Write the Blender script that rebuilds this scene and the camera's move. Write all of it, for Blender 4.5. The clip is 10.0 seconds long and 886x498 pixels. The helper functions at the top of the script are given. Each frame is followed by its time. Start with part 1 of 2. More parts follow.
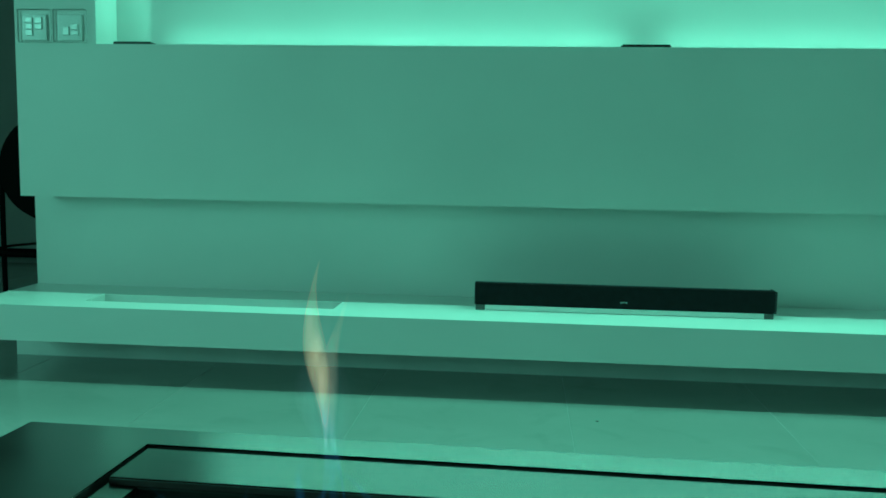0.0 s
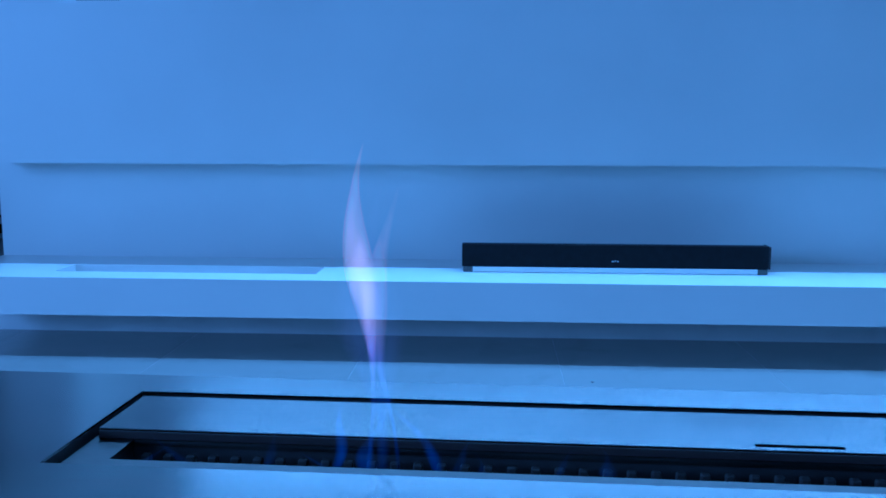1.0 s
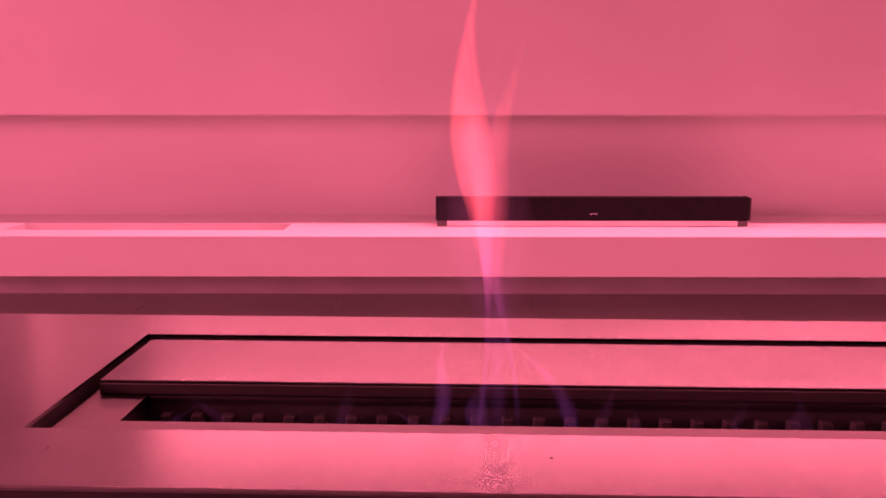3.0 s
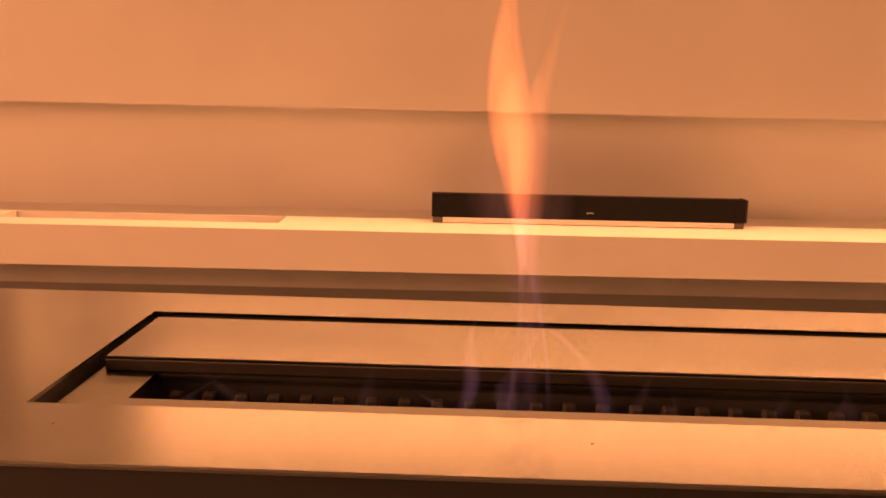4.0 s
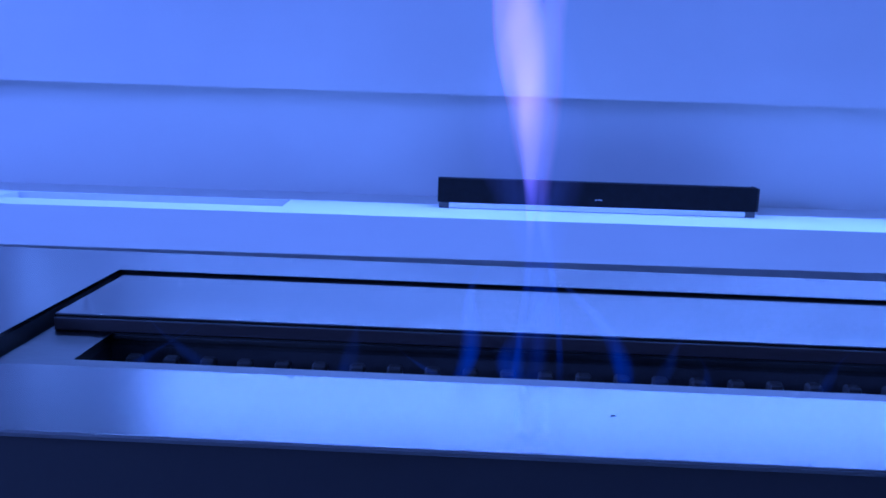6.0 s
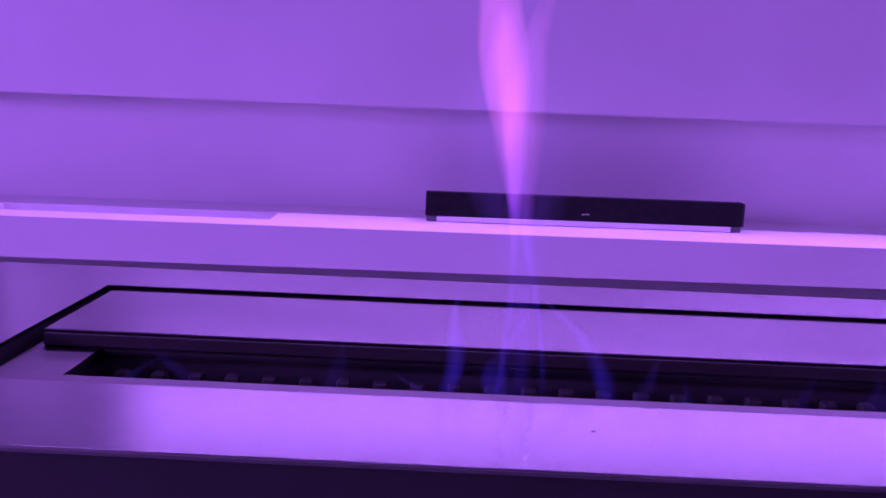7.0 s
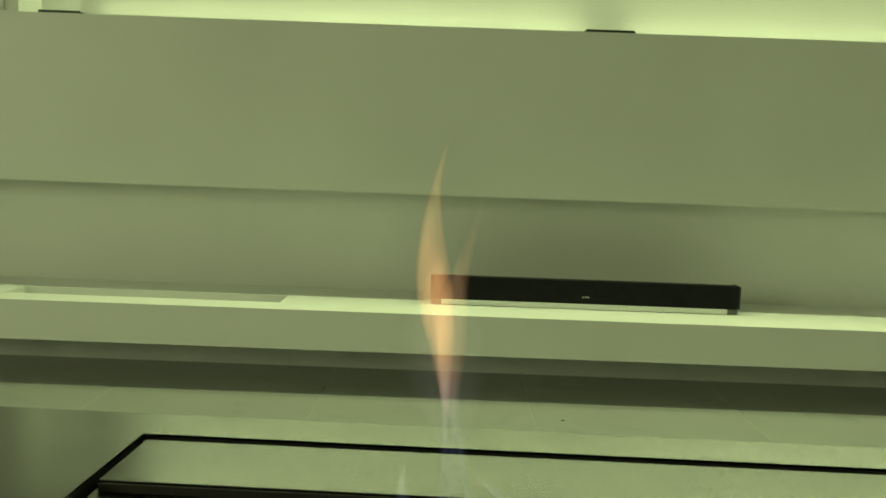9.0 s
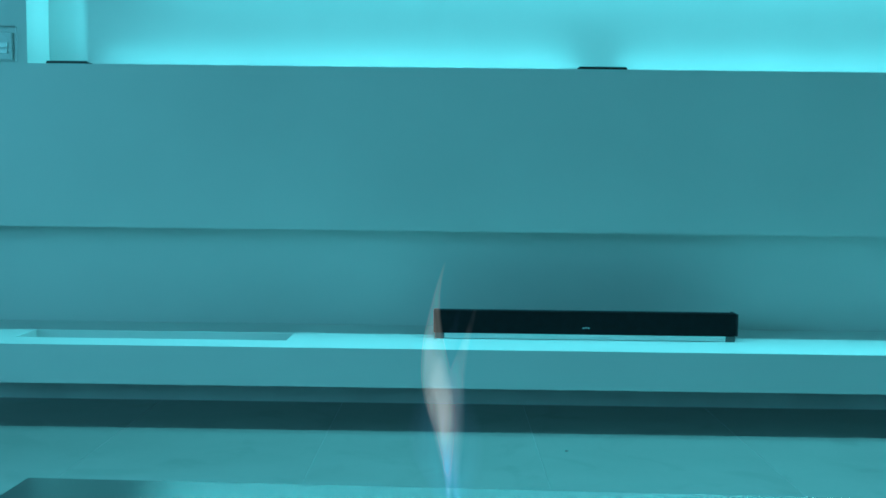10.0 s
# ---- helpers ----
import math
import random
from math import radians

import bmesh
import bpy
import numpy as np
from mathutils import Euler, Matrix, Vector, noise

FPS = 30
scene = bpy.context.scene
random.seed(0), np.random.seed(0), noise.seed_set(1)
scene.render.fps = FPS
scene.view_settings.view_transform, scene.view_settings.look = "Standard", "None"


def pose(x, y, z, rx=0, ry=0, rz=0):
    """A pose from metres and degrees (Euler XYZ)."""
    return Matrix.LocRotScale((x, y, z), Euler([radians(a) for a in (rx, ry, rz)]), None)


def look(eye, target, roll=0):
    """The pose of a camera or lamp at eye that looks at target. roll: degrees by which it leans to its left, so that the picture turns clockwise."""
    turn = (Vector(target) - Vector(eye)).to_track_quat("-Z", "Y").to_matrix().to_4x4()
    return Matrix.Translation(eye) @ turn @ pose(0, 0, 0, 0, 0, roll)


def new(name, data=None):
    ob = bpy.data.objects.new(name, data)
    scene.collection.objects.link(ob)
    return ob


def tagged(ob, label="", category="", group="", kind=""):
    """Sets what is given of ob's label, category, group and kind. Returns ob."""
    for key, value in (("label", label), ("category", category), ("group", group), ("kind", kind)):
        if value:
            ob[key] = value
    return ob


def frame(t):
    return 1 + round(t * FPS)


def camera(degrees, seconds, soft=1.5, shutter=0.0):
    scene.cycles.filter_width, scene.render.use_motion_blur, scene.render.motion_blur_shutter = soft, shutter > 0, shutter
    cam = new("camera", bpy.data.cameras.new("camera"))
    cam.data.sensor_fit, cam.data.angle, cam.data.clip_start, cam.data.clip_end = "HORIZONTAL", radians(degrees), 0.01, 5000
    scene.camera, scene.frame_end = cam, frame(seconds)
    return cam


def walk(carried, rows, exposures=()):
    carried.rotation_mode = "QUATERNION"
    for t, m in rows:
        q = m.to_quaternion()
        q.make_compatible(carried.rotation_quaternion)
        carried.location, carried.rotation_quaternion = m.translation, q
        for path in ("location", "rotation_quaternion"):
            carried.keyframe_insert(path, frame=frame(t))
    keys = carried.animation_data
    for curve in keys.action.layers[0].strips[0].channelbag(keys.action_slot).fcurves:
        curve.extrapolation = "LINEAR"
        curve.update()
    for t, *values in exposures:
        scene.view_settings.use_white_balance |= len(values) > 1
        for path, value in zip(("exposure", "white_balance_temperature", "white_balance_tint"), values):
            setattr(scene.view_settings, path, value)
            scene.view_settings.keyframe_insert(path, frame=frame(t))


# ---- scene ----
cam = camera(54.05, 10.0, soft=1.7)

# the colour cycle of the LED light: seconds, exposure, white balance in mired and tint
CYCLE = [
    (0, -2.02, 323, -80),
    (0.5, -1.96, 352, -54),
    (1, -2.05, 364, 12),
    (1.5, -2.52, 258, 105),
    (2, -2.48, 227, 145),
    (2.5, -2.08, 153, 300),
    (2.7, -2.15, 128, 365),
    (3.8, -1.68, 10, 175),
    (4, -1.53, 10, 100),
    (4.2, -1.72, 10, -10),
    (4.5, -2.06, 248, -95),
    (5, -1.93, 337, -85),
    (5.5, -1.97, 369, -17),
    (5.7, -1.83, 368, 0),
    (6.8, -2.57, 217, 165),
    (7, -2.56, 174, 250),
    (7.5, -2.35, 117, 365),
    (8, -2.10, 33, 255),
    (8.5, -1.72, 10, 165),
    (8.9, -1.79, 86, -25),
    (9.2, -2.18, 248, -80),
    (9.5, -1.93, 309, -85),
    (10, -2.07, 368, -40),
]
tints = []
for k in range(101):
    ev, mired, tint = [float(np.interp(k / 10, [c[0] for c in CYCLE], [c[i] for c in CYCLE])) for i in (1, 2, 3)]
    tints.append((k / 10, ev, 1e6 / mired, tint))

# the path: seconds and pose
walk(cam, [
    (0, pose(0.1478, -3.0218, 0.7357, 83.799, -0.995, 5.317)),
    (0.5, pose(0.1337, -2.9918, 0.7160, 83.348, -0.733, 4.707)),
    (1, pose(0.0982, -2.9387, 0.6879, 82.020, -0.115, 3.366)),
    (1.5, pose(0.0808, -2.8955, 0.6680, 80.837, 0.435, 2.758)),
    (2, pose(0.0648, -2.8686, 0.6588, 80.367, 0.807, 2.466)),
    (2.5, pose(0.0513, -2.8542, 0.6503, 79.884, 0.559, 0.952)),
    (2.7, pose(0.0436, -2.8490, 0.6492, 79.650, 0.413, 0.657)),
    (3.8, pose(0.0269, -2.8396, 0.6404, 79.488, -1.072, -0.345)),
    (4, pose(0.0242, -2.8324, 0.6377, 79.479, -1.285, -0.040)),
    (4.5, pose(0.0243, -2.8202, 0.6319, 79.517, -1.840, 0.369)),
    (5, pose(0.0256, -2.8052, 0.6217, 79.163, -2.057, 0.847)),
    (5.5, pose(0.0274, -2.7997, 0.6195, 78.761, -1.903, 0.784)),
    (5.7, pose(0.0273, -2.7998, 0.6195, 78.751, -1.872, 0.703)),
    (6.8, pose(0.0276, -2.8018, 0.6205, 79.376, -2.037, -0.133)),
    (7, pose(0.0279, -2.8040, 0.6216, 79.682, -2.218, -0.241)),
    (7.5, pose(0.0313, -2.8176, 0.6293, 80.662, -2.416, -0.495)),
    (8, pose(0.0309, -2.8274, 0.6341, 81.388, -2.355, -0.727)),
    (8.5, pose(0.0408, -2.8511, 0.6521, 82.117, -2.356, -0.256)),
    (9, pose(0.0467, -2.8815, 0.6753, 84.222, -2.084, 0.482)),
    (9.5, pose(0.0450, -2.9081, 0.6923, 84.999, -1.365, 0.874)),
    (10, pose(0.0475, -2.9373, 0.7116, 85.889, -0.695, 0.490)),
], exposures=tints)

# ---- light ----
world = bpy.data.worlds.new("world")
scene.world = world
world.use_nodes = True
sky = world.node_tree.nodes.new("ShaderNodeTexSky")
sky.sky_type = "NISHITA"
sky.sun_disc = False
sky.sun_elevation = radians(35)
sky.sun_rotation = radians(200)
world.node_tree.links.new(sky.outputs[0], world.node_tree.nodes["Background"].inputs[0])
world.node_tree.nodes["Background"].inputs[1].default_value = 0.06


def area_lamp(name, at, target, width, depth, watts, colour=(1.0, 0.90, 0.58), spread=180, roll=0):
    data = bpy.data.lights.new(name, "AREA")
    data.shape, data.size, data.size_y = "RECTANGLE", width, depth
    data.energy, data.color, data.spread = watts, colour, radians(spread)
    ob = new(name, data)
    ob.matrix_world = look(at, target, roll)
    return ob


# LED strip in the ceiling cove above the media wall, shining straight down
area_lamp("cove_light", (0.75, -0.1905, 2.62), (0.75, -0.1905, 0), 4.7, 0.006, 238)
# LED strips in the niche: along its ledge and up its side
area_lamp("niche_light", (-0.315, -0.05, 1.092), (-0.315, -0.035, 2), 1.57, 0.02, 2.2)
area_lamp("niche_light", (1.77, -0.05, 1.092), (1.77, -0.035, 2), 2.34, 0.02, 3.3)
area_lamp("niche_side_light", (-1.16, -0.06, 1.35), (-1.301, -0.075, 1.35), 0.02, 0.48, 0.9)
area_lamp("niche_top_light", (1.02, -0.075, 1.602), (1.02, -0.03, 0.9), 3.94, 0.09, 50)
# daylight in the window opening
area_lamp("window_light", (-4.12, -4.2, 1.6), (0.0, -3.4, 1.2), 1.7, 1.2, 225, (1.0, 0.84, 0.61))


# ---- materials ----
def material(name, colour, rough=0.5, metal=0.0, vary=0.06, grain=(6.0, 6.0, 6.0), fine=60.0, bump=0.05, rough_vary=0.08, tint=None, spec=0.5):
    """A surface with large stains and fine grain in colour, gloss and relief; grain: scale of the stains in x, y and z."""
    mat = bpy.data.materials.new(name)
    mat.use_nodes = True
    n, l = mat.node_tree.nodes, mat.node_tree.links
    b = n["Principled BSDF"]
    b.inputs["Metallic"].default_value = metal
    b.inputs["Specular IOR Level"].default_value = spec
    co = n.new("ShaderNodeTexCoord")
    mp = n.new("ShaderNodeMapping")
    mp.inputs["Scale"].default_value = grain
    l.new(co.outputs["Object"], mp.inputs["Vector"])
    big = n.new("ShaderNodeTexNoise")
    big.inputs["Scale"].default_value, big.inputs["Detail"].default_value = 1.0, 5.0
    small = n.new("ShaderNodeTexNoise")
    small.inputs["Scale"].default_value, small.inputs["Detail"].default_value = fine, 3.0
    l.new(mp.outputs[0], big.inputs["Vector"])
    l.new(mp.outputs[0], small.inputs["Vector"])
    mix = n.new("ShaderNodeMix")
    mix.data_type = "RGBA"
    dark = tint or [c * (1 - 2.2 * vary) for c in colour]
    mix.inputs[6].default_value = (*dark, 1)
    mix.inputs[7].default_value = (*colour, 1)
    ramp = n.new("ShaderNodeMapRange")
    ramp.inputs[1].default_value, ramp.inputs[2].default_value = 0.3, 0.65
    l.new(big.outputs["Fac"], ramp.inputs[0])
    l.new(ramp.outputs[0], mix.inputs[0])
    fin = n.new("ShaderNodeMix")
    fin.data_type, fin.blend_type = "RGBA", "MULTIPLY"
    fin.inputs[0].default_value = vary
    l.new(mix.outputs[2], fin.inputs[6])
    l.new(small.outputs["Fac"], fin.inputs[7])
    l.new(fin.outputs[2], b.inputs["Base Color"])
    rr = n.new("ShaderNodeMapRange")
    rr.inputs[1].default_value, rr.inputs[2].default_value = 0.3, 0.7
    rr.inputs[3].default_value, rr.inputs[4].default_value = max(rough - rough_vary, 0.02), rough + rough_vary
    l.new(big.outputs["Fac"], rr.inputs[0])
    l.new(rr.outputs[0], b.inputs["Roughness"])
    if bump:
        bp = n.new("ShaderNodeBump")
        bp.inputs["Strength"].default_value, bp.inputs["Distance"].default_value = bump, 0.002
        l.new(small.outputs["Fac"], bp.inputs["Height"])
        l.new(bp.outputs[0], b.inputs["Normal"])
    return mat


white_lacquer = material("white_lacquer", (0.74, 0.74, 0.73), 0.42, vary=0.03, grain=(2.0, 2.0, 2.0), fine=90, bump=0.03)
shelf_white = material("shelf_white", (0.78, 0.78, 0.77), 0.35, vary=0.015, grain=(3.0, 6.0, 6.0), fine=70, bump=0.03, rough_vary=0.015)
plinth_grey = material("plinth_grey", (0.84, 0.84, 0.83), 0.5, vary=0.05)
plaster = material("plaster", (0.72, 0.72, 0.70), 0.85, vary=0.05, grain=(1.5, 1.5, 1.5), fine=120, bump=0.15)
# darker than the room's plaster: the hall's lack of light is in this colour
hall_shade_grey = material("hall_shade_grey", (0.40, 0.385, 0.38), 0.8, vary=0.1, grain=(1.2, 1.2, 1.2), bump=0.1)
hall_black = material("black_felt", (0.004, 0.004, 0.004), 0.9, vary=0.1, spec=0.1)
# for the added cut-off board; dark so its grazing-lit face stays dim in reflections
cutoff_grey = material("cutoff_grey", (0.12, 0.12, 0.118), 0.6, vary=0.08, grain=(2, 2, 2))
grout = material("grout", (0.37, 0.37, 0.36), 0.8, vary=0.1, grain=(20, 20, 20), bump=0.2)
steel = material("brushed_steel", (0.28, 0.28, 0.276), 0.21, 1.0, vary=0.16, grain=(3.5, 16.0, 16.0), fine=14, bump=0, rough_vary=0.03)
lid_steel = material("lid_steel", (0.175, 0.175, 0.172), 0.20, 1.0, vary=0.26, grain=(7.0, 16.0, 16.0), fine=14, bump=0, rough_vary=0.05)
deck_steel = material("burner_steel", (0.12, 0.118, 0.112), 0.42, 1.0, vary=0.12, grain=(20, 40, 40), fine=14, bump=0.03)
soot = material("sooty_steel", (0.042, 0.041, 0.044), 0.6, 0.0, vary=0.2, grain=(30, 30, 30), bump=0.1)
# matt brown that paints the dim reflection on the lid's front face
lip_brown = material("reflection_brown", (0.045, 0.037, 0.035), 0.55, 0.0, vary=0.2, grain=(8, 30, 30), bump=0.05)
body_black = material("body_black", (0.024, 0.023, 0.023), 0.45, vary=0.15, grain=(4, 4, 4), bump=0.05)
ceramic = material("ceramic_teeth", (0.05, 0.049, 0.047), 0.7, vary=0.2, grain=(80, 80, 80), bump=0.1)
cloth = material("speaker_cloth", (0.018, 0.018, 0.021), 0.85, vary=0.2, grain=(40, 40, 40), fine=30, bump=0.2, spec=0.15)
bar_plastic = material("bar_plastic", (0.018, 0.018, 0.02), 0.4, vary=0.1, grain=(10, 10, 10))
silver = material("silver", (0.75, 0.75, 0.74), 0.3, 1.0, vary=0.05, grain=(20, 20, 20), bump=0)
rail_white = material("rail_white", (0.80, 0.80, 0.79), 0.4, vary=0.03, grain=(20, 20, 20), bump=0)
foot_grey = material("foot_grey", (0.10, 0.10, 0.10), 0.5, vary=0.1, grain=(40, 40, 40))
switch_white = material("switch_white", (0.66, 0.66, 0.66), 0.3, vary=0.03, grain=(20, 20, 20), bump=0)
bracket_black = material("bracket_black", (0.01, 0.01, 0.01), 0.5, vary=0.1)


def stone_tile():
    mat = material("polished_stone_tile", (0.34, 0.34, 0.33), 0.18, vary=0.025, grain=(3.0, 5.0, 3.0), fine=16, bump=0.004, rough_vary=0.02)
    n, l = mat.node_tree.nodes, mat.node_tree.links
    b = n["Principled BSDF"]
    old = b.inputs["Base Color"].links[0].from_socket
    info = n.new("ShaderNodeObjectInfo")
    co = n.new("ShaderNodeTexCoord")
    shift = n.new("ShaderNodeVectorMath")
    shift.operation = "MULTIPLY_ADD"
    shift.inputs[1].default_value = (1, 1, 1)
    comb = n.new("ShaderNodeCombineXYZ")
    mul = n.new("ShaderNodeMath")
    mul.operation, mul.inputs[1].default_value = "MULTIPLY", 37.0
    l.new(info.outputs["Random"], mul.inputs[0])
    l.new(mul.outputs[0], comb.inputs[0])
    l.new(mul.outputs[0], comb.inputs[1])
    l.new(co.outputs["Object"], shift.inputs[0])
    l.new(comb.outputs[0], shift.inputs[2])
    vein = n.new("ShaderNodeTexNoise")
    vein.inputs["Scale"].default_value, vein.inputs["Detail"].default_value, vein.inputs["Distortion"].default_value = 3.5, 8.0, 1.6
    l.new(shift.outputs[0], vein.inputs["Vector"])
    for node in n:
        if node.type == "MAPPING":
            l.new(shift.outputs[0], node.inputs["Vector"])
    edge = n.new("ShaderNodeMapRange")
    edge.inputs[1].default_value, edge.inputs[2].default_value = 0.54, 0.66
    edge.inputs[3].default_value, edge.inputs[4].default_value = 1.0, 0.93
    l.new(vein.outputs["Fac"], edge.inputs[0])
    m = n.new("ShaderNodeMix")
    m.data_type, m.blend_type = "RGBA", "MULTIPLY"
    m.inputs[0].default_value = 1.0
    l.new(old, m.inputs[6])
    l.new(edge.outputs[0], m.inputs[7])
    l.new(m.outputs[2], b.inputs["Base Color"])
    return mat


tile_stone = stone_tile()


# ---- mesh helpers ----
def mesh_from(name, bm, mats, bevel=0.0, segments=2, smooth=False):
    if bevel:
        bmesh.ops.bevel(bm, geom=bm.edges[:], offset=bevel, segments=segments, profile=0.7, affect="EDGES", clamp_overlap=True)
    bmesh.ops.recalc_face_normals(bm, faces=bm.faces[:])
    me = bpy.data.meshes.new(name)
    bm.to_mesh(me)
    bm.free()
    for mt in (mats if isinstance(mats, (list, tuple)) else [mats]):
        me.materials.append(mt)
    if smooth:
        for poly in me.polygons:
            poly.use_smooth = True
    return me


def box(x0, x1, y0, y1, z0, z1, bm=None):
    bm = bm or bmesh.new()
    made = bmesh.ops.create_cube(bm, size=1)["verts"]
    for v in made:
        v.co = Vector((x0 if v.co.x < 0 else x1, y0 if v.co.y < 0 else y1, z0 if v.co.z < 0 else z1))
    return bm


def holed(us, vs, hu, hv, w0, w1, axes="xyz"):
    """A plate over us x vs with a hole hu x hv, from w0 to w1 in its thickness; axes name the directions of u, v and w."""
    bm = bmesh.new()
    u, v = (us[0], hu[0], hu[1], us[1]), (vs[0], hv[0], hv[1], vs[1])

    def at(i, j, w):
        c = dict(zip(axes, (u[i], v[j], w)))
        return bm.verts.new((c["x"], c["y"], c["z"]))
    low = [[at(i, j, w0) for j in range(4)] for i in range(4)]
    top = [[at(i, j, w1) for j in range(4)] for i in range(4)]
    for i in range(3):
        for j in range(3):
            if (i, j) != (1, 1):
                for g in (low, top):
                    bm.faces.new((g[i][j], g[i + 1][j], g[i + 1][j + 1], g[i][j + 1]))
    ring = [(0, 0), (1, 0), (2, 0), (3, 0), (3, 1), (3, 2), (3, 3), (2, 3), (1, 3), (0, 3), (0, 2), (0, 1)]
    hole = [(1, 1), (2, 1), (2, 2), (1, 2)]
    for loop in (ring, hole):
        for (a, b), (c, d) in zip(loop, loop[1:] + loop[:1]):
            bm.faces.new((low[a][b], low[c][d], top[c][d], top[a][b]))
    return bm


def rounded(x0, x1, y0, y1, z0, z1, r, segments=3):
    bm = box(x0, x1, y0, y1, z0, z1)
    bmesh.ops.bevel(bm, geom=bm.edges[:], offset=r, segments=segments, profile=0.7, affect="EDGES", clamp_overlap=True)
    return bm


def part(name, bm, mat, parent, label="", bevel=0.0, smooth=False):
    ob = new(name, mesh_from(name, bm, mat, bevel, smooth=smooth))
    ob.parent = parent
    if label:
        tagged(ob, label)
    return ob


def structure(name, bm, mat, label, category, bevel=0.0):
    ob = new(name, mesh_from(name, bm, mat, bevel))
    return tagged(ob, label, category, kind="structure")


def thing(name, label, category, m=None, group=""):
    ob = new(name)
    if m is not None:
        ob.matrix_world = m
    return tagged(ob, label, category, group)


# ---- the room ----
LEFT, RIGHT, BACK = -4.2, 3.2, -6.0
UNIT = -1.627          # left end of the media wall
structure("floor", box(LEFT - 0.1, RIGHT + 0.1, BACK - 0.1, 2.6, -0.12, -0.0008), grout, "pale grout bed under polished stone tiles", "floor")
structure("wall_media", box(UNIT, RIGHT, 0.0, 0.2, 0.0, 2.7), white_lacquer, "white lacquered back wall of the media unit", "wall")
structure("wall_right", box(RIGHT, RIGHT + 0.1, BACK, 0.2, 0, 2.7), plaster, "plain light plaster wall", "wall")
structure("wall_back", box(LEFT, RIGHT, BACK - 0.1, BACK, 0, 2.7), plaster, "plain light plaster wall", "wall")
structure("wall_left", holed((BACK, 0.0), (0, 2.7), (-5.1, -3.3), (0.95, 2.25), LEFT - 0.1, LEFT, "yzx"), plaster, "plain light plaster wall with a window opening", "wall")
# hall walls, with the shade of the unlit hall painted in
structure("wall_hall", box(LEFT, UNIT + 0.4, 2.5, 2.6, 0, 2.7), hall_shade_grey, "hall wall, grey darkened for the shade of the unlit hall", "wall")
structure("wall_hall_left", box(LEFT - 0.1, LEFT, 0.0, 2.5, 0, 2.7), hall_shade_grey, "hall side wall, grey darkened for the shade of the unlit hall", "wall")
structure("wall_hall_side", box(UNIT, UNIT + 0.1, 0.2, 2.5, 0, 2.7), hall_shade_grey, "hall side wall, grey darkened for the shade of the unlit hall", "wall")
structure("ceiling", box(LEFT, RIGHT, BACK, 2.5, 2.7, 2.8), plaster, "plain white ceiling", "ceiling")
# unseen board, added to keep cove light off the panel and rear shelf
structure("cutoff_soffit", box(UNIT, RIGHT, -0.1865, -0.157, 1.61, 2.7), cutoff_grey, "unseen dark grey board added to cut the cove light off the media wall", "trim")
# valance out of view, added to screen the cove lamp from the room
structure("cove_screen", box(UNIT, RIGHT, -0.60, -0.56, 2.5, 2.7), white_lacquer, "unseen white valance added to screen the cove light", "trim")

# ---- the media wall ----
structure("wall_panel", holed((-1.588, RIGHT), (0.569, 2.70), (-1.301, 3.0), (1.087, 1.61), -0.155, -0.0005, "xzy"),
          white_lacquer, "thick satin white wall panel with a lit niche", "wall panel")
structure("plinth", box(UNIT - 0.012, RIGHT, -0.126, -0.001, 0.0, 0.123), plinth_grey, "grey recessed plinth under the floating shelf", "plinth")


shelf = thing("floating_shelf", "long white floating shelf with a sunken tray", "shelf", pose(0, 0, 0))
part("slab", holed((UNIT, RIGHT), (-0.434, -0.0015), (-1.276, -0.447), (-0.321, -0.187), 0.123, 0.238), shelf_white, shelf, "white slab with a rectangular cut-out")
part("bottom_board", box(-1.2758, -0.4472, -0.3208, -0.1872, 0.124, 0.1396), shelf_white, shelf)
part("tray_floor", box(-1.2758, -0.4472, -0.3208, -0.1872, 0.1402, 0.146), plinth_grey, shelf, "grey floor of the sunken tray")


# ---- things on the media wall ----
def soundbar():
    top = thing("soundbar", "long black soundbar with rounded ends standing on the white shelf", "soundbar", pose(0, -0.245, 0.238))
    part("body", rounded(0, 0.95, 0.006, 0.070, 0.017, 0.084, 0.012, 5), cloth, top)
    grille = part("grille", rounded(0.0, 0.9445, 0.0, 0.030, 0.0172, 0.0895, 0.004, 3), cloth, top, "black woven cloth grille")
    part("end_cap", rounded(0.9446, 0.951, 0.001, 0.064, 0.0172, 0.0875, 0.003, 3), bar_plastic, top)
    part("base_rail", rounded(0.0345, 0.9115, -0.004, 0.07, 0.002, 0.0168, 0.002, 2), rail_white, top, "pale rail under the soundbar")
    for x in (0.004, 0.912):
        part("foot", rounded(x, x + 0.030, -0.003, 0.07, 0.0, 0.0171, 0.003, 2), foot_grey, top, "grey rubber foot")
    bm = bmesh.new()
    for i, (x, w, h) in enumerate(((0.466, 0.006, 0.004), (0.473, 0.008, 0.005), (0.482, 0.005, 0.004))):
        box(x, x + w, -0.0012, 0.001, 0.036 + 0.001 * (i % 2), 0.036 + h, bm)
    part("badge", bm, silver, grille, "small silver badge")
    return top


soundbar()


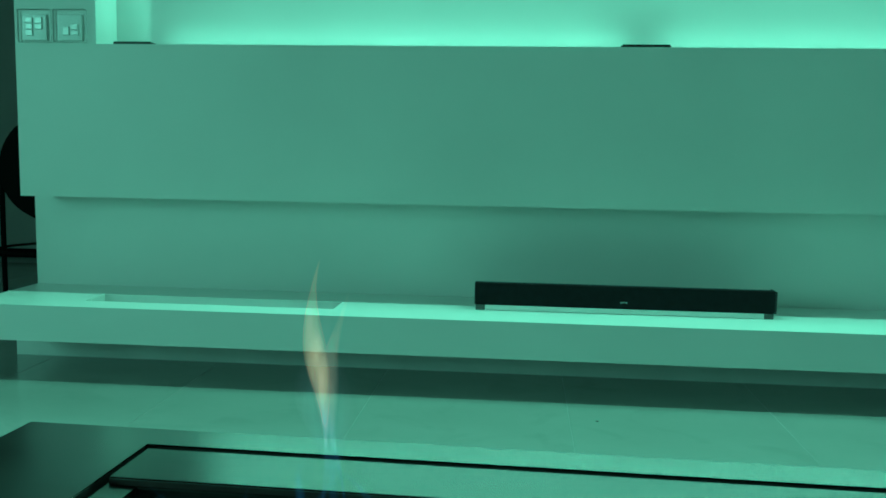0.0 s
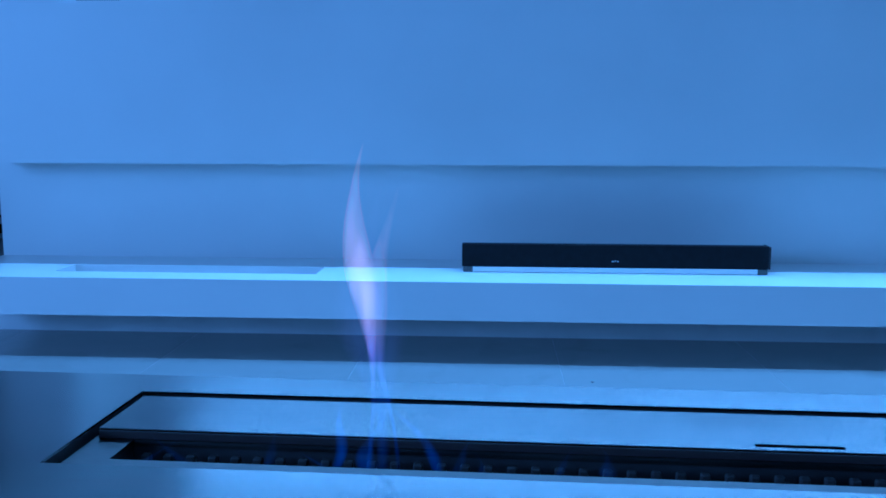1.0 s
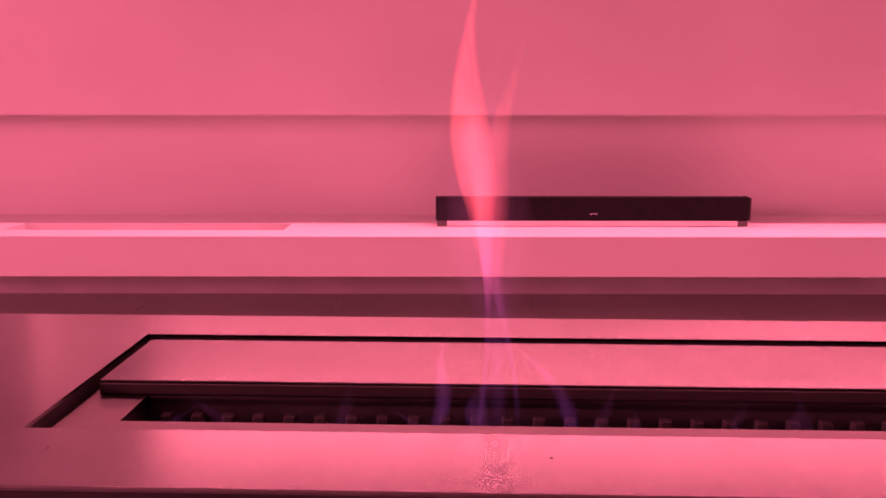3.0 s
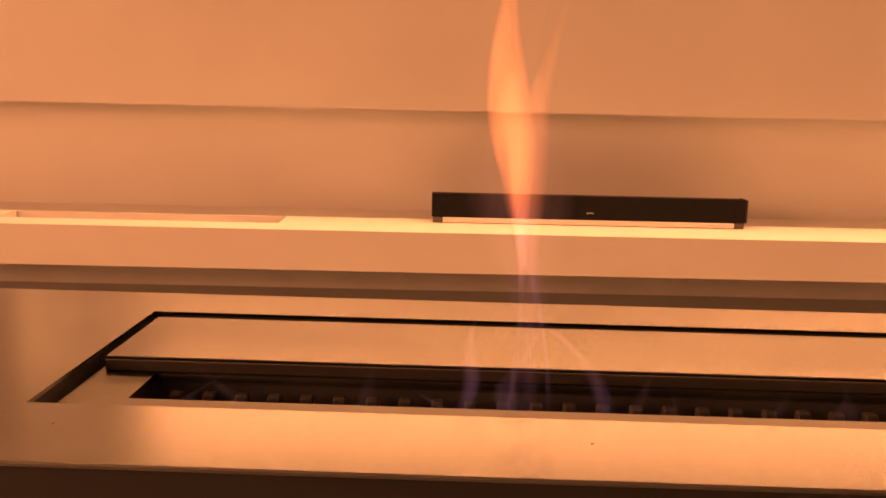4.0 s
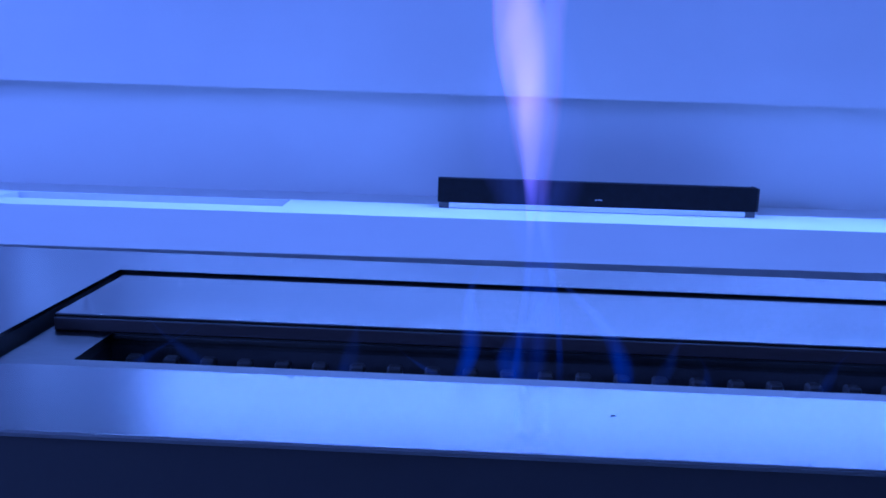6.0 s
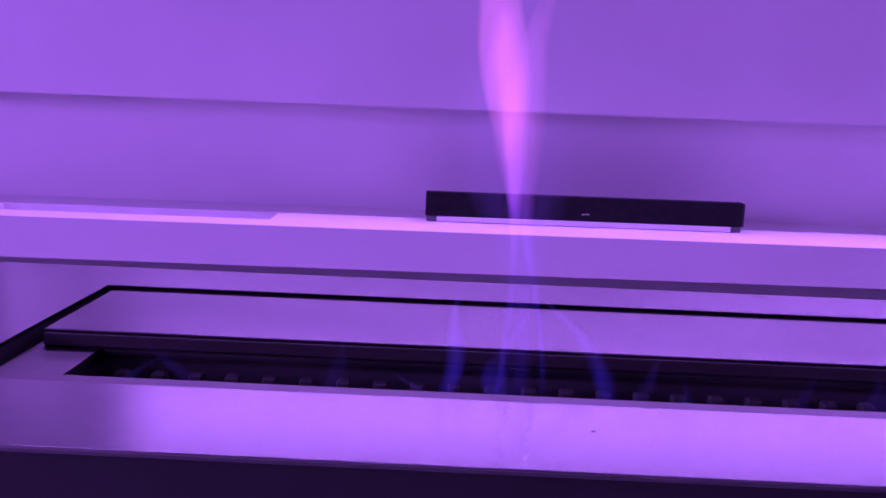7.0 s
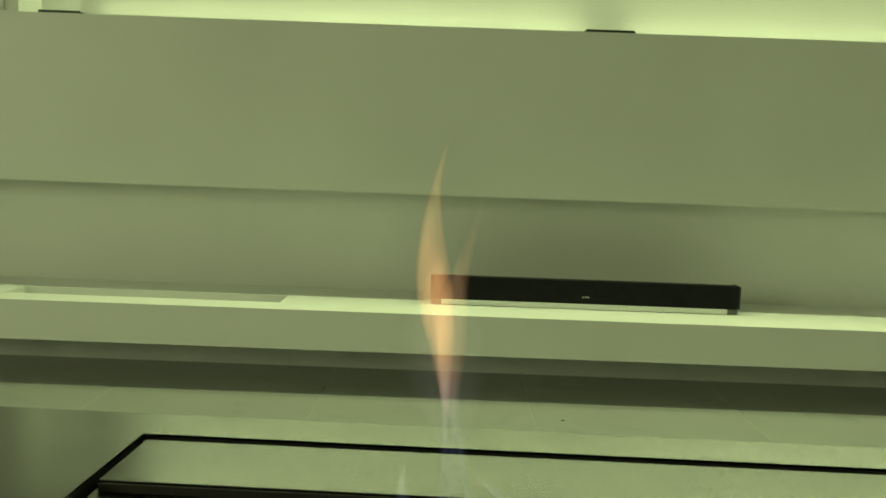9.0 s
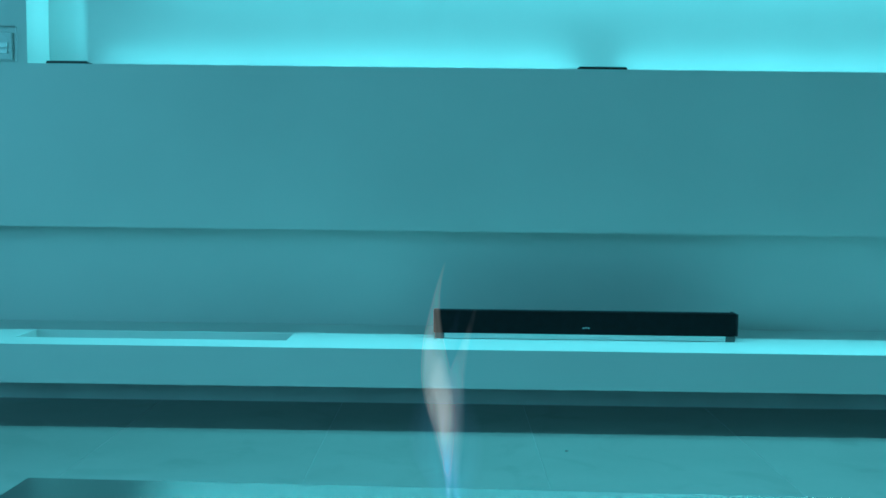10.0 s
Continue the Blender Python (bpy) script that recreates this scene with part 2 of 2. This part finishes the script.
def switch(x, z, rockers):
    top = thing("wall_switch", "white glossy wall switch with rockers in a clear cover frame", "light switch", pose(x, -0.155, z), "switches beside the niche")
    plate = part("plate", rounded(0, 0.086, -0.009, 0, 0.0, 0.086, 0.003, 3), switch_white, top)
    part("cover", rounded(-0.013, 0.100, -0.018, -0.0002, -0.006, 0.104, 0.006, 4), clear_cover, top, "clear plastic splash cover", smooth=True)
    for rx, rz, rw, rh in rockers:
        part("rocker", rounded(rx, rx + rw, -0.014, -0.008, rz, rz + rh, 0.002, 2), switch_gloss, plate)
    return top


def clear_plastic():
    """See-through plastic with a glossy skin."""
    mat = bpy.data.materials.new("clear_plastic")
    mat.use_nodes = True
    n, l = mat.node_tree.nodes, mat.node_tree.links
    n.remove(n["Principled BSDF"])
    clear, gloss, skin, mix = n.new("ShaderNodeBsdfTransparent"), n.new("ShaderNodeBsdfGlossy"), n.new("ShaderNodeFresnel"), n.new("ShaderNodeMixShader")
    clear.inputs[0].default_value = (0.99, 0.99, 0.99, 1)
    gloss.inputs["Roughness"].default_value = 0.25
    skin.inputs["IOR"].default_value = 1.22
    l.new(skin.outputs[0], mix.inputs[0])
    l.new(clear.outputs[0], mix.inputs[1])
    l.new(gloss.outputs[0], mix.inputs[2])
    l.new(mix.outputs[0], n["Material Output"].inputs[0])
    return mat


clear_cover = clear_plastic()
switch_gloss = material("switch_gloss", (0.80, 0.80, 0.80), 0.22, vary=0.02, grain=(20, 20, 20), bump=0, rough_vary=0.03, spec=0.8)
switch(-1.556, 1.096, ((0.014, 0.016, 0.024, 0.019), (0.014, 0.037, 0.024, 0.019), (0.014, 0.058, 0.024, 0.018), (0.046, 0.037, 0.026, 0.018), (0.046, 0.057, 0.026, 0.020)))
switch(-1.431, 1.096, ((0.020, 0.018, 0.022, 0.028), (0.048, 0.018, 0.026, 0.016), (0.048, 0.036, 0.026, 0.018)))


def ledge_bracket(x0, x1):
    top = thing("ledge_bracket", "flat black bracket lying on the niche ledge", "bracket", pose(x0, -0.155, 1.087), "brackets on the niche ledge")
    w = x1 - x0
    part("base", rounded(0, w, 0.03, 0.106, 0.0, 0.009, 0.002, 2), bracket_black, top)
    part("lip", rounded(0.004, w - 0.004, 0.026, 0.031, 0.0, 0.012, 0.001, 2), bracket_black, top)


ledge_bracket(-1.256, -1.118)
ledge_bracket(0.450, 0.608)


# ---- the dark hall beside the unit ----
structure("baseboard", box(LEFT, UNIT, 2.486, 2.4995, 0.0, 0.06), hall_black, "black baseboard along the hall wall", "baseboard")


def tube(x, y, z0, z1, r0, r1, segments=16):
    bm = bmesh.new()
    bmesh.ops.create_cone(bm, cap_ends=True, segments=segments, radius1=r0, radius2=r1, depth=z1 - z0)
    bmesh.ops.translate(bm, verts=bm.verts[:], vec=(x, y, (z0 + z1) / 2))
    return bm


def torus(x, y, z, major, minor, around=48, sides=10):
    bm = bmesh.new()
    rings = []
    for i in range(around):
        a = 2 * math.pi * i / around
        rings.append([bm.verts.new((x + (major + minor * math.cos(2 * math.pi * k / sides)) * math.cos(a), y + (major + minor * math.cos(2 * math.pi * k / sides)) * math.sin(a), z + minor * math.sin(2 * math.pi * k / sides))) for k in range(sides)])
    for i in range(around):
        p, q = rings[i], rings[(i + 1) % around]
        for k in range(sides):
            bm.faces.new((p[k], q[k], q[(k + 1) % sides], p[(k + 1) % sides]))
    return bm


def hall_chair():
    top = thing("round_chair", "black round-backed chair with a ring footrest in the unlit hall", "chair", pose(-1.98, 0.75, 0))
    bm = bmesh.new()
    bmesh.ops.create_cone(bm, cap_ends=True, segments=48, radius1=0.255, radius2=0.24, depth=0.06)
    bmesh.ops.rotate(bm, verts=bm.verts[:], cent=(0, 0, 0), matrix=Matrix.Rotation(radians(84), 3, "X"))
    bmesh.ops.translate(bm, verts=bm.verts[:], vec=(0.0, 0.0, 0.652))
    part("backrest", bm, hall_black, top, bevel=0.012)
    part("footrest", torus(0.0, 0.0, 0.28, 0.238, 0.006), hall_black, top, "thin black ring footrest", smooth=True)
    for x, y, tall in ((-0.245, 0.0, 0.66), (0.245, 0.0, 0.66), (0.0, 0.238, 0.30)):
        part("leg", tube(x, y, 0.0, tall, 0.011, 0.013), hall_black, top)


hall_chair()

# ---- the fireplace ----
TOP, DECK = 0.551, 0.5462
fire = thing("fireplace", "long freestanding bioethanol fireplace with a brushed steel top and black body", "fireplace", pose(0, -2.56, 0, 0, 0, -1.72))
HOLE_X, HOLE_Y = (-0.0858, 0.5418), (-0.050, 0.0482)


def rolled(bm, top, r):
    """Rounds the upper outer edges of a plate."""
    bm.normal_update()
    xs, ys = [v.co.x for v in bm.verts], [v.co.y for v in bm.verts]
    ends = ((0, min(xs)), (0, max(xs)), (1, min(ys)), (1, max(ys)))
    rim = [e for e in bm.edges if all(abs(v.co.z - top) < 1e-5 for v in e.verts) and any(all(abs(v.co[k] - w) < 1e-5 for v in e.verts) for k, w in ends)]
    bmesh.ops.bevel(bm, geom=rim, offset=r, segments=4, profile=0.5, affect="EDGES", clamp_overlap=True)
    return bm


part("top_plate", rolled(holed((-0.183, 0.640), (-0.087, 0.078), HOLE_X, HOLE_Y, TOP - 0.0012, TOP), TOP, 0.0005), steel, fire, "brushed steel top")
part("body", holed((-0.181, 0.638), (-0.085, 0.076), (HOLE_X[0] - 0.0005, HOLE_X[1] + 0.0005), (HOLE_Y[0] - 0.0005, HOLE_Y[1] + 0.0005), 0.0, TOP - 0.00125), body_black, fire, "black body")
part("cavity", box(*HOLE_X, *HOLE_Y, 0.44, 0.45), soot, fire)
# burner tray: deck with the fire slot, in front of and under the lid
part("deck", holed((-0.0835, 0.5395), (-0.0495, 0.020), (-0.065, 0.523), (-0.0320, -0.0085), DECK - 0.003, DECK), deck_steel, fire, "steel burner deck with a long fire slot")
trough = part("trough", holed((-0.071, 0.527), (-0.037, -0.0045), (-0.0655, 0.5235), (-0.0325, -0.0080), 0.5, DECK - 0.0031), soot, fire, "sooty burner trough")
part("trough_floor", box(-0.070, 0.526, -0.036, -0.0055, 0.497, 0.4999), soot, fire)
tooth = mesh_from("tooth", rounded(-0.0021, 0.0021, -0.0020, 0.0016, 0.5, 0.5415, 0.0006, 1), ceramic)
for i in range(56):
    ob = new("tooth", tooth)
    ob.parent = trough
    ob.matrix_local = Matrix.Translation((-0.057 + 0.0103 * i, -0.0125, 0))
lid = part("lid", rolled(holed((-0.0815, 0.5375), (-0.0075, 0.0405), (0.213, 0.251), (-0.0042, -0.0004), DECK, TOP), TOP, 0.0003), lid_steel, fire, "steel sliding lid with a slit handle")
# thin strip added over the lid's front to carry the painted reflection
part("lid_lip", rounded(-0.0813, 0.5373, -0.0086, -0.0077, DECK + 0.0003, TOP - 0.0009, 0.0003, 2), lip_brown, lid, "added front strip of the lid, brown for its dim reflection")
part("lid_rail", rounded(-0.0640, 0.5220, -0.0090, -0.0077, DECK - 0.0020, DECK - 0.0004, 0.0003, 2), deck_steel, lid, "thin rail under the lid")


def fleck(name, label, category, at, size, mat):
    """A thin crumb with an uneven outline."""
    rnd = random.Random(7)
    bm = bmesh.new()
    bmesh.ops.create_icosphere(bm, subdivisions=2, radius=1)
    for v in bm.verts:
        v.co = Vector((v.co.x * size[0], v.co.y * size[1], v.co.z * size[2])) * rnd.uniform(0.75, 1.15)
    lowest = min(v.co.z for v in bm.verts)
    bmesh.ops.translate(bm, verts=bm.verts[:], vec=(0, 0, -lowest))
    ob = new(name, mesh_from(name, bm, mat, smooth=True))
    ob.matrix_world = pose(*at)
    return tagged(ob, label, category)


fleck("plate_fleck", "tiny dark fleck on the brushed steel top", "crumb", (0.0637, -2.6279, 0.551), (0.0006, 0.0004, 0.00008), foot_grey)
fleck("plate_fleck", "tiny dark fleck on the brushed steel top", "crumb", (-0.0735, -2.622, 0.551), (0.0005, 0.0005, 0.00008), foot_grey)
fleck("floor_fleck", "small dark fleck lying on the polished floor", "crumb", (0.371, -0.625, 0.0), (0.005, 0.004, 0.0012), soot)


# ---- the flame ----
def flame_material(name, low, high, height, strength, fades):
    """Glowing gas: it adds light to what lies behind, thins towards its rim, foot and tip and is torn into streaks."""
    mat = bpy.data.materials.new(name)
    mat.use_nodes = True
    n, l = mat.node_tree.nodes, mat.node_tree.links
    n.remove(n["Principled BSDF"])

    def math_node(op, a, b=None):
        m = n.new("ShaderNodeMath")
        m.operation = op
        for k, s in enumerate((a, b)):
            if isinstance(s, float):
                m.inputs[k].default_value = s
            elif s is not None:
                l.new(s, m.inputs[k])
        return m.outputs[0]
    co = n.new("ShaderNodeTexCoord")
    sep, rim = n.new("ShaderNodeSeparateXYZ"), n.new("ShaderNodeSeparateXYZ")
    l.new(co.outputs["Object"], sep.inputs[0])
    l.new(co.outputs["UV"], rim.inputs[0])
    soft = math_node("POWER", math_node("ABSOLUTE", math_node("SINE", math_node("MULTIPLY", rim.outputs["X"], 2 * math.pi))), 2.2)
    up = math_node("DIVIDE", sep.outputs["Z"], height)
    hue, fade = n.new("ShaderNodeValToRGB"), n.new("ShaderNodeValToRGB")
    hue.color_ramp.elements[0].position, hue.color_ramp.elements[0].color = 0.22, (*low, 1)
    hue.color_ramp.elements[1].position, hue.color_ramp.elements[1].color = 0.5, (*high, 1)
    for k, (at, val) in enumerate(fades):
        e = fade.color_ramp.elements[k] if k < 2 else fade.color_ramp.elements.new(at)
        e.position, e.color = at, (val, val, val, 1)
    stretch = n.new("ShaderNodeMapping")
    stretch.inputs["Scale"].default_value = (130.0, 60.0, 22.0)
    l.new(co.outputs["Object"], stretch.inputs["Vector"])
    streak = n.new("ShaderNodeTexNoise")
    streak.inputs["Scale"].default_value, streak.inputs["Detail"].default_value, streak.inputs["Distortion"].default_value = 1.0, 3.0, 0.8
    l.new(stretch.outputs[0], streak.inputs["Vector"])
    torn = n.new("ShaderNodeMapRange")
    torn.inputs[1].default_value, torn.inputs[2].default_value = 0.32, 0.68
    torn.inputs[3].default_value, torn.inputs[4].default_value = 0.25, 1.3
    l.new(streak.outputs["Fac"], torn.inputs[0])
    l.new(up, hue.inputs[0])
    l.new(up, fade.inputs[0])
    power = math_node("MULTIPLY", math_node("MULTIPLY", math_node("MULTIPLY", fade.outputs[0], soft), torn.outputs[0]), strength)
    glow, clear, both = n.new("ShaderNodeEmission"), n.new("ShaderNodeBsdfTransparent"), n.new("ShaderNodeAddShader")
    l.new(hue.outputs[0], glow.inputs[0])
    l.new(power, glow.inputs[1])
    l.new(glow.outputs[0], both.inputs[0])
    l.new(clear.outputs[0], both.inputs[1])
    l.new(both.outputs[0], n["Material Output"].inputs[0])
    return mat


def tongue(height, width, sway, lean, twist, belly, bend=2.0, rings=36, sides=24):
    """One wavering tongue of gas that starts at the origin, widest at the share belly of its height; bend below 1 leans it at its foot."""
    bm = bmesh.new()
    uv = bm.loops.layers.uv.new("round")
    last = None
    for r in range(rings + 1):
        u = r / rings
        w = width * (0.16 + 0.84 * math.exp(-((u - belly) / (0.20 if u < belly else 0.26)) ** 2)) * (1 - u ** 5 * 0.95) * (1 + 0.18 * math.sin(11 * u + twist))
        cx = lean * height * u ** bend + sway * math.sin(5.2 * u + twist) * (0.2 + u)
        cy = 0.4 * sway * math.sin(4.1 * u + 1.3 * twist) * u
        ring = [bm.verts.new((cx + w * math.cos(2 * math.pi * i / sides), cy + 0.45 * w * math.sin(2 * math.pi * i / sides), height * u)) for i in range(sides)]
        if last:
            for i in range(sides):
                face = bm.faces.new((last[i], last[(i + 1) % sides], ring[(i + 1) % sides], ring[i]))
                for loop, (a, h) in zip(face.loops, ((i, r - 1), (i + 1, r - 1), (i + 1, r), (i, r))):
                    loop[uv].uv = (a / sides, h / rings)
        last = ring
    return bm


flame_warm = flame_material("flame_warm", (0.32, 0.33, 0.9), (1.0, 0.40, 0.20), 0.158, 1.25, ((0.0, 0.0), (0.30, 0.10), (0.55, 1.0), (0.72, 0.75), (0.95, 0.0)))
flame_wisp = flame_material("flame_wisp", (0.22, 0.28, 0.8), (0.95, 0.42, 0.26), 0.135, 0.42, ((0.0, 0.0), (0.25, 0.35), (0.55, 0.9), (0.92, 0.0)))
flame_veil = flame_material("flame_veil", (0.35, 0.38, 0.9), (0.8, 0.6, 0.65), 0.14, 0.09, ((0.0, 0.2), (0.25, 0.7), (0.55, 1.0), (0.92, 0.0)))
flame_leg = flame_material("flame_leg", (0.28, 0.34, 0.9), (0.5, 0.5, 0.85), 0.06, 0.075, ((0.0, 0.5), (0.25, 1.0), (0.55, 0.5), (0.95, 0.0)))
flame_blue = flame_material("flame_blue", (0.32, 0.38, 0.75), (0.4, 0.42, 0.7), 0.03, 0.042, ((0.0, 0.3), (0.35, 1.0), (0.6, 0.6), (1.0, 0.0)))
flame = thing("flame", "tall peach-orange flame with thin blue feet over the burner slot", "flame", pose(0.044, -2.588, 0.532))
part("mantle", tongue(0.158, 0.0062, 0.0085, 0.06, 0.6, 0.62), flame_warm, flame, smooth=True)
wisp = part("wisp", tongue(0.135, 0.0064, 0.010, -0.06, 2.4, 0.58), flame_wisp, flame, "faint greyish-peach wisp", smooth=True)
wisp.location = (0.013, 0.004, 0.008)
veil = part("veil", tongue(0.14, 0.015, 0.007, 0.03, 1.4, 0.48), flame_veil, flame, "faint lavender veil of hot gas", smooth=True)
veil.location = (0.006, 0.002, 0.004)
for x, y, lean, tall in ((-0.022, 0.0, 0.50, 0.050), (0.006, -0.003, -0.10, 0.044), (0.036, 0.002, -0.50, 0.050)):
    # blue feet that draw together under the mantle
    leg = part("blue_foot", tongue(tall, 0.0036, 0.0075, lean, 3.0 + 90 * x, 0.35, 0.75), flame_leg, flame, "thin blue foot of the flame", smooth=True)
    leg.location = (x, y, 0.002)
curls = random.Random(11)
for i in range(9):
    # thin blue curls along the slot
    ob = part("blue_tongue", tongue(curls.uniform(0.016, 0.030), curls.uniform(0.0022, 0.0038), curls.uniform(0.002, 0.005), curls.choice((-0.5, 0.4, 0.6)), curls.uniform(0, 6.2), 0.45),
              flame_blue, flame, "faint blue tongue", smooth=True)
    ob.location = (-0.098 + 0.026 * i + curls.uniform(-0.006, 0.006), curls.uniform(-0.005, 0.005), 0.002)


# ---- floor tiles ----
TILE, GAP = 0.593, 0.002
ground = bpy.data.objects["floor"]
tile = mesh_from("tile", rounded(0, TILE - GAP, 0, 2 * TILE - GAP, -0.008, 0.0, 0.0005, 1), tile_stone)
for i in range(-7, 6):
    for j in range(-5, 3):
        x, y = 0.2955 + i * TILE, -0.13 + (j - 1) * 2 * TILE
        if x > RIGHT or y > 2.5 or x < LEFT - TILE or y < BACK - 2 * TILE:
            continue
        ob = new("tile", tile)
        ob.parent = ground
        ob.location = (x, y, 0)
